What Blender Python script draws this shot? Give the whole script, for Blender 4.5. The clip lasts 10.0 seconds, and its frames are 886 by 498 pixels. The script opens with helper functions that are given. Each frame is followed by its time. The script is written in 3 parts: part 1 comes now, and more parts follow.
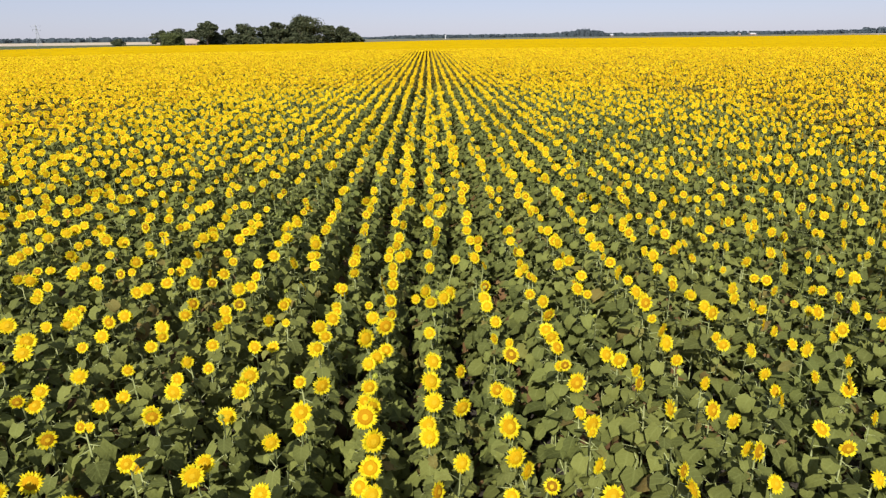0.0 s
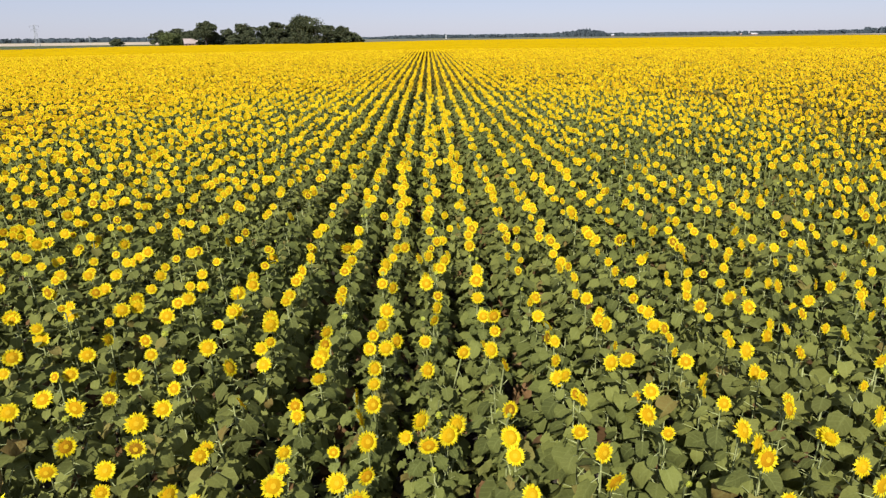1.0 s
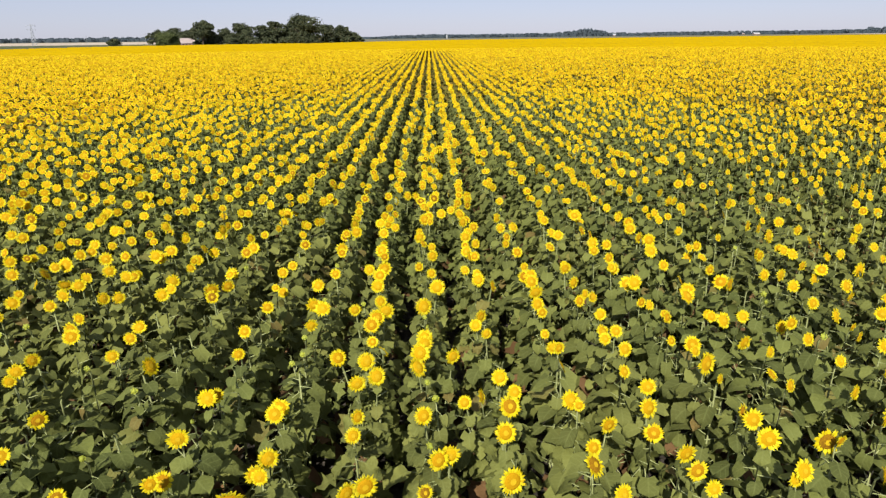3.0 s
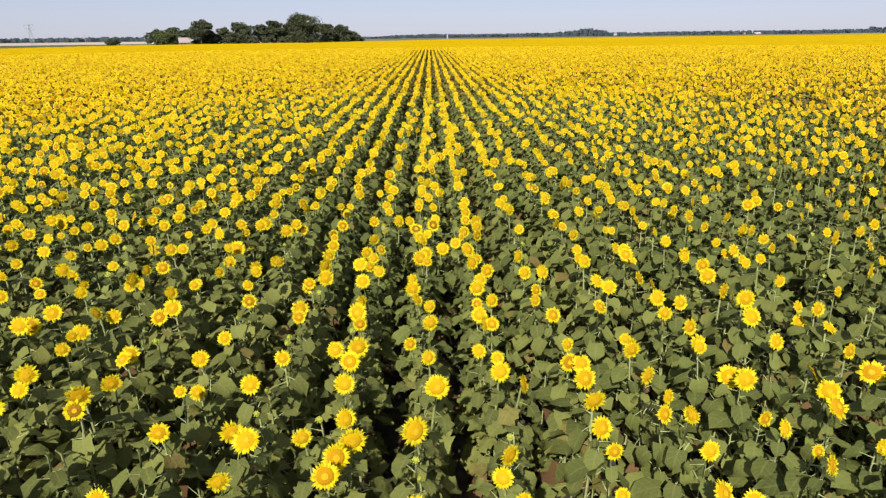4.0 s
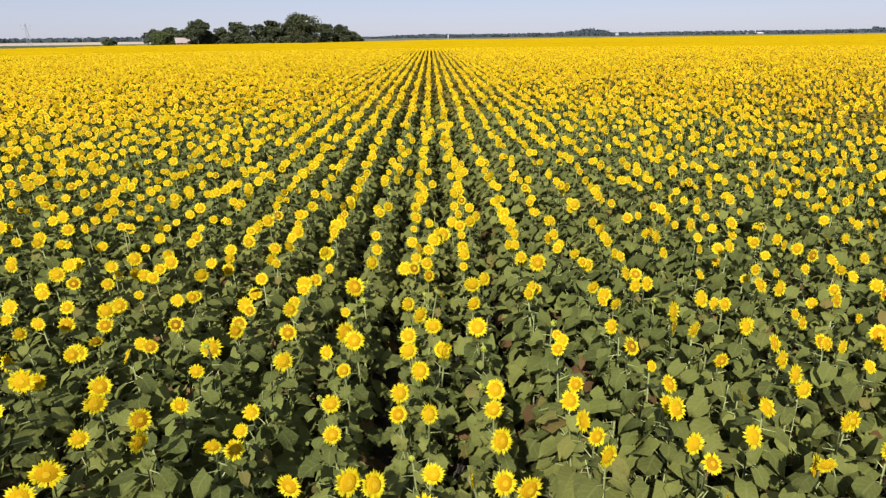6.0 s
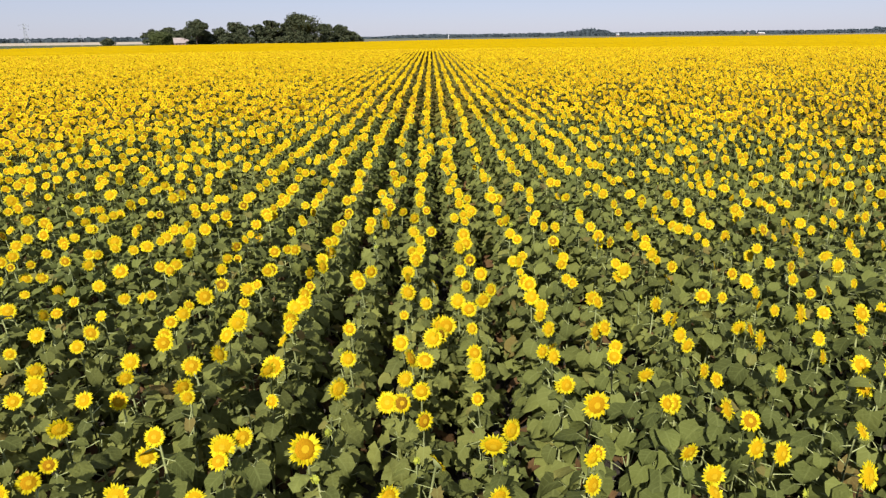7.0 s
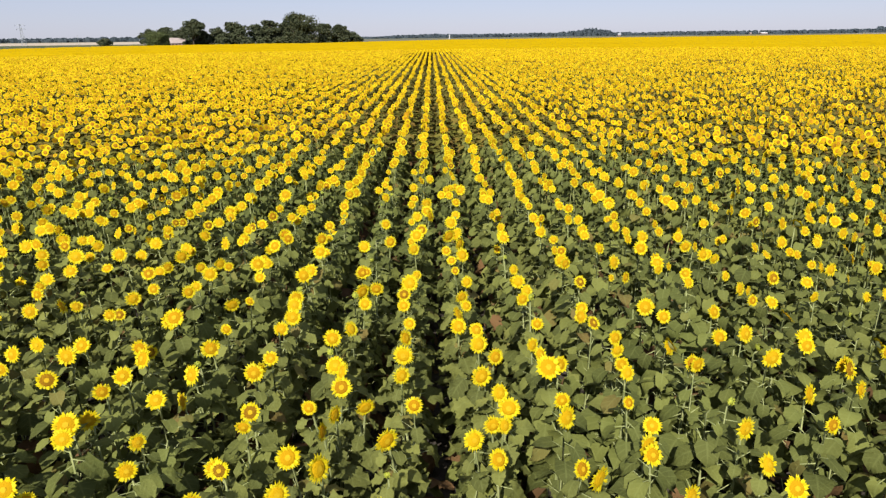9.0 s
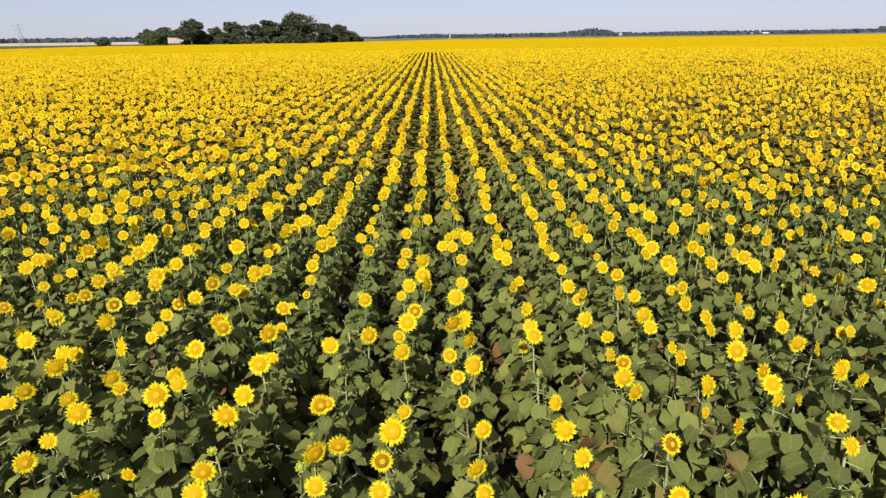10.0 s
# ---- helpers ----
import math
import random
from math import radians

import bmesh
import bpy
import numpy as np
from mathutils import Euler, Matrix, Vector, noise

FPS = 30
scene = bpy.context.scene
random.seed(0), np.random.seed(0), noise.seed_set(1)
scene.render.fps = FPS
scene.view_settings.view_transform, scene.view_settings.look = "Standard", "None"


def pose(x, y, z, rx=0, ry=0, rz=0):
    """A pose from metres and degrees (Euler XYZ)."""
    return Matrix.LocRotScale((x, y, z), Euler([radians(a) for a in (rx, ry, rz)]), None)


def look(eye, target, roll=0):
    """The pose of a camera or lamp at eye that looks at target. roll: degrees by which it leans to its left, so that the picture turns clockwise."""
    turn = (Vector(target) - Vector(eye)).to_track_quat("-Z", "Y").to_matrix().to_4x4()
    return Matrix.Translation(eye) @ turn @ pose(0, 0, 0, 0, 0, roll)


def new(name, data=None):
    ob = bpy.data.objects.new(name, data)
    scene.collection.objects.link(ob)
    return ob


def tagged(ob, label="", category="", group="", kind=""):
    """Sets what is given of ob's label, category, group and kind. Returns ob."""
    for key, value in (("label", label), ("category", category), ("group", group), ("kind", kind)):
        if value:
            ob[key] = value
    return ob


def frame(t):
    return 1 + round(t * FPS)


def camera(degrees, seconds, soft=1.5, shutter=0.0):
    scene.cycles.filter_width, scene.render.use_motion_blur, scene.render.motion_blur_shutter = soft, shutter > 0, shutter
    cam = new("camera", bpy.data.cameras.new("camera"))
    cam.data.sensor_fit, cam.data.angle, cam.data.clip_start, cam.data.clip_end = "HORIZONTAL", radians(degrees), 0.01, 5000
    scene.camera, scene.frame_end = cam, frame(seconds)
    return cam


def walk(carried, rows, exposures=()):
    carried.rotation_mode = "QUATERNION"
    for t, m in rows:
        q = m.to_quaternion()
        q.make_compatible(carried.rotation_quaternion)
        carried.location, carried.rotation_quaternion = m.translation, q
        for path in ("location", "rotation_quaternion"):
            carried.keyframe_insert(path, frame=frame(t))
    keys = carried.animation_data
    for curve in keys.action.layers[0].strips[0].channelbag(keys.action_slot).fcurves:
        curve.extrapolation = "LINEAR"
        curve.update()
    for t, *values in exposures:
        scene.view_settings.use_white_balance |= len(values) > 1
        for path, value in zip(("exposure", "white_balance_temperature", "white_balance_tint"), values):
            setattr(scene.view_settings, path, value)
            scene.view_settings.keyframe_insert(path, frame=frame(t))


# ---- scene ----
cam = camera(74.0, 10.0, soft=1.35)

# ---- camera: a drone gliding low along the crop rows ----
METRES, EYE = 32.32, 5.25
# seconds, share of the way, metres of sinking
GLIDE = [
    (0.0, 0.0, -0.01), (0.5, 0.0500, -0.02), (1.0, 0.0996, -0.025), (1.5, 0.1497, -0.03), (2.0, 0.1999, -0.03), (2.5, 0.2507, 0.04),
    (4.0, 0.3988, 0.60), (4.5, 0.4496, 0.645), (5.0, 0.5009, 0.64), (6.5, 0.6470, 0.46), (7.0, 0.6978, 0.445),
    (7.5, 0.7480, 0.44), (8.0, 0.7976, 0.43), (8.5, 0.8479, 0.42), (9.0, 0.8982, 0.42), (9.5, 0.9486, 0.41), (10.0, 0.9996, 0.40),
]
DRIFT, X0 = 0.41, -0.03
YAW0, YAW1, PITCH0, PITCH1, ROLL0, ROLL1 = -1.40, -1.03, -19.93, -19.95, 0.62, 0.65


def mixed(a, b, k):
    return a + (b - a) * k


walk(cam, [(t, pose(X0 + DRIFT * a, METRES * a, EYE - u, 90 + mixed(PITCH0, PITCH1, a), mixed(ROLL0, ROLL1, a), mixed(YAW0, YAW1, a))) for t, a, u in GLIDE],
     exposures=((0.0, 0.60), (10.0, 0.60)))

# ---- light: high clear sun behind the camera ----
SUN_UP, SUN_SIDE = 40.0, 17.0
world = bpy.data.worlds.new("sky")
scene.world = world
world.use_nodes = True
wn = world.node_tree
sky = wn.nodes.new("ShaderNodeTexSky")
sky.sky_type, sky.sun_disc = "NISHITA", False
sky.sun_elevation, sky.sun_rotation = radians(SUN_UP), radians(180 + SUN_SIDE)
sky.altitude, sky.air_density, sky.dust_density, sky.ozone_density = 200, 1.0, 0.35, 9.0
haze = wn.nodes.new("ShaderNodeMix")  # thin summer haze whitens the blue
haze.data_type, haze.blend_type = "RGBA", "MULTIPLY"
haze.inputs[0].default_value, haze.inputs[7].default_value = 1.0, (1.22, 1.0, 1.10, 1)
wn.links.new(sky.outputs[0], haze.inputs[6])
veil = wn.nodes.new("ShaderNodeMix")
veil.data_type = "RGBA"
veil.inputs[0].default_value, veil.inputs[7].default_value = 0.60, (6.5, 6.9, 8.25, 1)
wn.links.new(haze.outputs[2], veil.inputs[6])
wn.links.new(veil.outputs[2], wn.nodes["Background"].inputs[0])
wn.nodes["Background"].inputs[1].default_value = 0.0645
sun_data = bpy.data.lights.new("sun", "SUN")
sun_data.energy, sun_data.angle, sun_data.color = 5.0, radians(0.53), (1.0, 0.95, 0.87)
sun = new("sun", sun_data)
ce = math.cos(radians(SUN_UP))
sun_way = Vector((math.sin(radians(SUN_SIDE)) * ce, math.cos(radians(SUN_SIDE)) * ce, -math.sin(radians(SUN_UP))))
sun.matrix_world = look(-60 * sun_way, (0, 0, 0))


# ---- materials ----
class Nodes:
    """Short hand for a node material."""

    def __init__(self, name, rough=0.6, spec=0.3):
        self.m = bpy.data.materials.new(name)
        self.m.use_nodes = True
        self.t = self.m.node_tree
        self.p = self.t.nodes["Principled BSDF"]
        self.p.inputs["Roughness"].default_value = rough
        self.p.inputs["Specular IOR Level"].default_value = spec

    def n(self, kind, **kw):
        node = self.t.nodes.new(kind)
        for k, v in kw.items():
            node.inputs[k].default_value = v
        return node

    def link(self, a, b):
        self.t.links.new(a, b)

    def where(self):
        return self.n("ShaderNodeNewGeometry").outputs["Position"]

    def stretched(self, x, y, z):
        """The place, drawn out along an axis whose factor is under one."""
        node = self.t.nodes.new("ShaderNodeVectorMath")
        node.operation = "MULTIPLY"
        node.inputs[1].default_value = (x, y, z)
        self.link(self.where(), node.inputs[0])
        return node.outputs[0]

    def noise(self, scale, detail=3.0, vector=None):
        node = self.n("ShaderNodeTexNoise", Scale=scale, Detail=detail)
        self.link(vector if vector else self.where(), node.inputs["Vector"])
        return node.outputs["Fac"]

    def chance(self):
        """A value that differs from piece to piece."""
        a = self.n("ShaderNodeNewGeometry").outputs["Random Per Island"]
        b = self.n("ShaderNodeObjectInfo").outputs["Random"]
        s = self.maths("ADD", a, b)
        return self.maths("FRACT", s)

    def maths(self, op, a, b=None):
        node = self.t.nodes.new("ShaderNodeMath")
        node.operation = op
        for k, v in enumerate((a, b)):
            if v is None:
                continue
            if isinstance(v, (int, float)):
                node.inputs[k].default_value = v
            else:
                self.link(v, node.inputs[k])
        return node.outputs[0]

    def ramp(self, fac, stops):
        node = self.t.nodes.new("ShaderNodeValToRGB")
        el = node.color_ramp.elements
        while len(el) < len(stops):
            el.new(0.5)
        for e, (at, c) in zip(el, stops):
            e.position, e.color = at, (*c, 1)
        self.link(fac, node.inputs[0])
        return node.outputs[0]

    def mix(self, fac, a, b, kind="MIX"):
        node = self.t.nodes.new("ShaderNodeMix")
        node.data_type, node.blend_type = "RGBA", kind
        for v, s in ((fac, 0), (a, 6), (b, 7)):
            if isinstance(v, (int, float)):
                node.inputs[s].default_value = v
            elif isinstance(v, tuple):
                node.inputs[s].default_value = (*v, 1)
            else:
                self.link(v, node.inputs[s])
        return node.outputs[2]

    def colour(self, out):
        self.link(out, self.p.inputs["Base Color"])

    def bump(self, fac, strength, distance):
        node = self.n("ShaderNodeBump", Strength=strength, Distance=distance)
        self.link(fac, node.inputs["Height"])
        self.link(node.outputs[0], self.p.inputs["Normal"])

    def thin(self, out, share):
        """Lets part of the light through, as leaves and petals do."""
        tr = self.n("ShaderNodeBsdfTranslucent")
        self.link(out, tr.inputs["Color"])
        mx = self.n("ShaderNodeMixShader", Fac=share)
        self.link(self.p.outputs[0], mx.inputs[1])
        self.link(tr.outputs[0], mx.inputs[2])
        self.link(mx.outputs[0], self.t.nodes["Material Output"].inputs["Surface"])


def leaf_material(name, dark, light, dry, share=0.07, sound=0.95, veined=False, gloss=0.08):
    k = Nodes(name, 0.7, gloss)
    c = k.ramp(k.chance(), [(0.0, dark), (0.5, mid3(dark, light)), (sound, light), (1.0, dry)])
    c = k.mix(k.maths("MULTIPLY", k.noise(9.0), 0.55), c, mid3(light, dark), "MIX")
    patch = k.ramp(k.noise(0.35, 2.0), [(0.35, (0.86, 0.9, 0.86)), (0.65, (1.1, 1.06, 1.0))])
    c = k.mix(1.0, c, patch, "MULTIPLY")
    if veined:
        at = k.t.nodes.new("ShaderNodeAttribute")
        at.attribute_name = "vein"
        sep = k.n("ShaderNodeSeparateXYZ")
        k.link(at.outputs["Vector"], sep.inputs[0])
        mid, along, here = sep.outputs[0], sep.outputs[1], sep.outputs[2]
        rib = k.maths("MULTIPLY", k.maths("SUBTRACT", mid, 0.86), 7.0)
        wave = k.maths("FRACT", k.maths("MULTIPLY", k.maths("ADD", along, k.maths("MULTIPLY", mid, 0.30)), 5.0))
        side = k.maths("GREATER_THAN", wave, 0.84)
        line = k.maths("MAXIMUM", rib, k.maths("MULTIPLY", side, 0.55))
        line = k.maths("MULTIPLY", k.maths("MINIMUM", k.maths("MAXIMUM", line, 0.0), 1.0), here)
        c = k.mix(k.maths("MULTIPLY", line, 0.24), c, (0.24, 0.27, 0.09))
    k.colour(c)
    k.bump(k.noise(38.0, 3.0), 0.7, 0.012)
    k.thin(c, share)
    return k.m


def mid3(a, b):
    return tuple((p + q) / 2 for p, q in zip(a, b))


def petal_material(name, low, mid, high, old):
    k = Nodes(name, 0.75, 0.03)
    c = k.ramp(k.chance(), [(0.0, low), (0.5, mid), (0.9, high), (1.0, old)])
    c = k.mix(k.maths("MULTIPLY", k.noise(60.0), 0.35), c, low)
    k.colour(c)
    k.thin(c, 0.25)
    return k.m


def disc_material():
    k = Nodes("disc_golden", 0.85, 0.04)
    c = k.ramp(k.chance(), [(0.0, (0.35, 0.185, 0.004)), (0.70, (0.49, 0.302, 0.006)), (0.90, (0.34, 0.160, 0.005)), (0.97, (0.22, 0.09, 0.006)), (1.0, (0.10, 0.04, 0.008))])
    v = k.n("ShaderNodeTexVoronoi", Scale=95.0)
    k.link(k.where(), v.inputs["Vector"])
    c = k.mix(k.maths("MULTIPLY", v.outputs["Distance"], 0.6), c, (0.38, 0.22, 0.004))
    k.colour(c)
    k.bump(v.outputs["Distance"], 0.6, 0.006)
    return k.m


def stem_material():
    k = Nodes("stem_green", 0.6, 0.3)
    c = k.ramp(k.noise(12.0), [(0.3, (0.20, 0.23, 0.08)), (0.7, (0.33, 0.35, 0.15))])
    k.colour(c)
    k.bump(k.noise(80.0), 0.4, 0.004)
    return k.m


def soil_material():
    k = Nodes("soil_brown", 0.95, 0.1)
    c = k.ramp(k.noise(3.5, 6.0), [(0.3, (0.030, 0.025, 0.020)), (0.55, (0.058, 0.050, 0.041)), (0.75, (0.098, 0.086, 0.072))])
    wide = k.ramp(k.noise(0.02, 3.0), [(0.35, (0.85, 0.85, 0.85)), (0.65, (1.15, 1.12, 1.05))])
    k.colour(k.mix(1.0, c, wide, "MULTIPLY"))
    k.bump(k.noise(11.0, 6.0), 0.9, 0.05)
    return k.m


def plain_material(name, a, b, scale, rough=0.9, fine=None):
    k = Nodes(name, rough, 0.15)
    c = k.ramp(k.noise(scale, 5.0), [(0.3, a), (0.7, b)])
    if fine:
        f = k.ramp(k.noise(fine, 3.0), [(0.3, (0.85, 0.85, 0.85)), (0.7, (1.12, 1.12, 1.12))])
        c = k.mix(1.0, c, f, "MULTIPLY")
    k.colour(c)
    return k.m


def far_bloom_material():
    """Crop too far off to tell heads apart: blossom with leaf between."""
    k = Nodes("far_bloom", 0.95, 0.01)
    v = k.n("ShaderNodeTexVoronoi", Scale=3.6)
    k.link(k.where(), v.inputs["Vector"])
    f = k.ramp(v.outputs["Distance"], [(0.70, (0, 0, 0)), (1.0, (0.8, 0.8, 0.8))])
    tone = k.ramp(k.noise(0.10, 5.0, k.stretched(0.35, 1.0, 1.0)), [(0.25, (0.270, 0.176, 0.002)), (0.5, (0.305, 0.206, 0.002)), (0.75, (0.330, 0.228, 0.003))])
    k.colour(k.mix(f, tone, (0.14, 0.12, 0.02)))
    return k.m


def canopy_material():
    """Leaf canopy at a distance: its browns are dry leaves and painted shade between heads."""
    k = Nodes("far_leaf", 0.9, 0.01)
    c = k.ramp(k.noise(2.6, 4.0), [(0.30, (0.072, 0.066, 0.015)), (0.44, (0.150, 0.135, 0.028)), (0.54, (0.18, 0.112, 0.026)), (0.72, (0.16, 0.080, 0.020))])
    k.colour(c)
    k.bump(k.noise(5.0, 3.0), 1.0, 0.15)
    return k.m


CORE = plain_material("disc_core", (0.42, 0.26, 0.006), (0.50, 0.33, 0.008), 30.0, 0.8)
LEAF = leaf_material("sunflower_leaf", (0.048, 0.057, 0.018), (0.186, 0.201, 0.053), (0.16, 0.10, 0.035), 0.2, veined=True)
LEAF_DRY = leaf_material("withered_leaf", (0.050, 0.027, 0.012), (0.15, 0.088, 0.040), (0.19, 0.125, 0.055))
PETAL = petal_material("petal_yellow", (0.53, 0.400, 0.006), (0.62, 0.525, 0.013), (0.69, 0.615, 0.032), (0.50, 0.32, 0.008))
HEAD_FAR = petal_material("far_head_yellow", (0.47, 0.305, 0.005), (0.64, 0.468, 0.007), (0.73, 0.580, 0.014), (0.36, 0.19, 0.006))
DISC_FAR = plain_material("far_disc_golden", (0.21, 0.092, 0.006), (0.43, 0.228, 0.008), 5.0)
DISC, STEM, SOIL = disc_material(), stem_material(), soil_material()
# brown share: dry leaves, plus the warm shade between far heads as colour
LEAF_FAR = leaf_material("distant_leaf", (0.078, 0.076, 0.018), (0.185, 0.170, 0.036), (0.19, 0.105, 0.028), 0.1, 0.62, gloss=0.01)
BUD = plain_material("bud_green", (0.20, 0.25, 0.04), (0.34, 0.34, 0.03), 40.0, 0.6)
FAR_BLOOM = far_bloom_material()
CANOPY = canopy_material()
TREE_LEAF = leaf_material("tree_leaf", (0.040, 0.050, 0.030), (0.102, 0.116, 0.062), (0.14, 0.115, 0.07), 0.2)
# the haze over the far woods is put into this blue-grey leaf colour
HAZED_LEAF = leaf_material("woodland_leaf_hazed", (0.040, 0.054, 0.068), (0.058, 0.074, 0.090), (0.07, 0.08, 0.09), 0.1)
BUSH_LEAF = leaf_material("bush_leaf", (0.058, 0.074, 0.028), (0.125, 0.148, 0.058), (0.18, 0.17, 0.08), 0.2)
BARK = plain_material("bark_grey", (0.07, 0.055, 0.04), (0.16, 0.13, 0.10), 3.0)
STUBBLE = plain_material("stubble_tan", (0.34, 0.28, 0.21), (0.44, 0.37, 0.29), 0.02, 0.95, 0.4)
VERGE = plain_material("grass_verge", (0.045, 0.060, 0.024), (0.080, 0.090, 0.040), 0.03, 0.95, 0.5)
PLOUGH = plain_material("distant_crop", (0.09, 0.10, 0.06), (0.15, 0.14, 0.09), 0.012, 0.95, 0.3)
WHITE = plain_material("white_paint", (0.42, 0.42, 0.42), (0.52, 0.52, 0.52), 0.4, 0.5)
PLASTER = plain_material("pale_pink_plaster", (0.24, 0.155, 0.14), (0.30, 0.20, 0.18), 0.3, 0.9)
FADED_ROOF = plain_material("faded_roof", (0.27, 0.22, 0.21), (0.35, 0.29, 0.27), 0.8, 0.9)
GLASS = plain_material("dark_glazing", (0.03, 0.035, 0.04), (0.05, 0.055, 0.06), 2.0, 0.15)
STEEL = plain_material("galvanised_steel", (0.27, 0.29, 0.31), (0.36, 0.38, 0.40), 1.0, 0.5)


# ---- mesh helpers ----
def mesh_of(name, verts, tris, slots, mats, smooth=False, veins=None):
    """A mesh from arrays of corners, triangles and material slots."""
    me = bpy.data.meshes.new(name)
    verts, tris = np.asarray(verts, np.float32), np.asarray(tris, np.int32)
    me.vertices.add(len(verts))
    me.vertices.foreach_set("co", verts.ravel())
    me.loops.add(tris.size)
    me.loops.foreach_set("vertex_index", tris.ravel())
    me.polygons.add(len(tris))
    me.polygons.foreach_set("loop_start", np.arange(0, tris.size, 3, dtype=np.int32))
    me.polygons.foreach_set("material_index", np.asarray(slots, np.int32))
    me.polygons.foreach_set("use_smooth", np.full(len(tris), smooth))
    for m in mats:
        me.materials.append(m)
    if veins is not None:
        me.attributes.new("vein", "FLOAT_VECTOR", "POINT").data.foreach_set("vector", np.asarray(veins, np.float32).ravel())
    me.update(calc_edges=True)
    return me


class Shape:
    """Corners, triangles and material slots, gathered piece by piece."""

    def __init__(self):
        self.v, self.t, self.s, self.w = [], [], [], []

    def add(self, verts, tris, slot=0, m=None, veins=None):
        k = len(self.v)
        self.w += veins or [(0, 0, 0)] * len(verts)
        for p in verts:
            self.v.append(tuple(m @ Vector(p)) if m is not None else tuple(p))
        self.t += [tuple(i + k for i in f) for f in tris]
        self.s += [slot] * len(tris)
        return self

    def arrays(self):
        return np.array(self.v, float), np.array(self.t, int), np.array(self.s, int), np.array(self.w, float)

    def mesh(self, name, mats, smooth=False):
        return mesh_of(name, self.v, self.t, self.s, mats, smooth, self.w if any(q[0] for q in self.w) else None)


def tube(points, radii, sides):
    """A tapered tube along points."""
    v, t = [], []
    for k, (p, r) in enumerate(zip(points, radii)):
        d = Vector(points[min(k + 1, len(points) - 1)]) - Vector(points[max(k - 1, 0)])
        q = d.to_track_quat("Z", "Y")
        for i in range(sides):
            a = math.tau * i / sides
            v.append(Vector(p) + q @ Vector((r * math.cos(a), r * math.sin(a), 0)))
    for k in range(len(points) - 1):
        for i in range(sides):
            a, b = k * sides + i, k * sides + (i + 1) % sides
            t += [(a, b, b + sides), (a, b + sides, a + sides)]
    return v, t


def box(x0, y0, z0, x1, y1, z1):
    v = [(x, y, z) for z in (z0, z1) for y in (y0, y1) for x in (x0, x1)]
    q = [(0, 2, 3, 1), (4, 5, 7, 6), (0, 1, 5, 4), (2, 6, 7, 3), (0, 4, 6, 2), (1, 3, 7, 5)]
    return v, [f for a, b, c, d in q for f in ((a, b, c), (a, c, d))]


def part(name, data, parent, m=None, label=""):
    ob = new(name, data)
    ob.parent = parent
    if m is not None:
        ob.matrix_basis = m
    return tagged(ob, label) if label else ob


# ---- sunflower pieces ----
ROW, STEP = 0.742, 0.30
rng = np.random.default_rng(7)


def leaf_piece(size, stations, petiole, r, uneven=1.0):
    """A drooping heart-shaped leaf on its stalk: along +x, face up."""
    v, t = [], []
    droop, fold, twist = r.uniform(0.25, 1.25), r.uniform(-0.08, 0.30), r.uniform(-0.30, 0.30)
    x, z, a = petiole * 0.86, petiole * 0.5, -0.1
    for k in range(stations):
        u = k / (stations - 1)
        w = 0.50 * size * (0.62 + 1.5 * u) * (1 - u) ** 0.75 if k else 0.30 * size
        w = max(w, 0.0) * (1 + uneven * r.uniform(-0.12, 0.12))
        back = -0.10 * size if k == 0 else 0.0
        wl, wr = (w * (1 + uneven * r.uniform(-0.2, 0.2)) for i in (0, 1))
        ripple = 0.09 * size * uneven
        v += [(x, 0, z - 0.02 * size), (x + back + r.uniform(-ripple, ripple), wl, z + w * (fold + twist) + r.uniform(-ripple, ripple)), (x + back + r.uniform(-ripple, ripple), -wr, z + w * (fold - twist) + r.uniform(-ripple, ripple))]
        if k:
            p = 3 * (k - 1)
            t += [(p, p + 3, p + 4), (p, p + 4, p + 1), (p, p + 2, p + 5), (p, p + 5, p + 3)]
        a -= droop * 1.1 / (stations - 1)
        x, z = x + math.cos(a) * size / (stations - 1), z + math.sin(a) * size / (stations - 1)
    return v, t, [(1.0 if i % 3 == 0 else 0.0, (i // 3) / (stations - 1), 1.0) for i in range(len(v))]


def petiole_piece(petiole):
    v = [(0, 0.005, 0), (0, -0.005, 0), (0, 0, 0.009), (petiole * 0.88, 0.004, petiole * 0.5), (petiole * 0.88, -0.004, petiole * 0.5)]
    return v, [(2, 0, 3), (1, 2, 4), (2, 3, 4)]


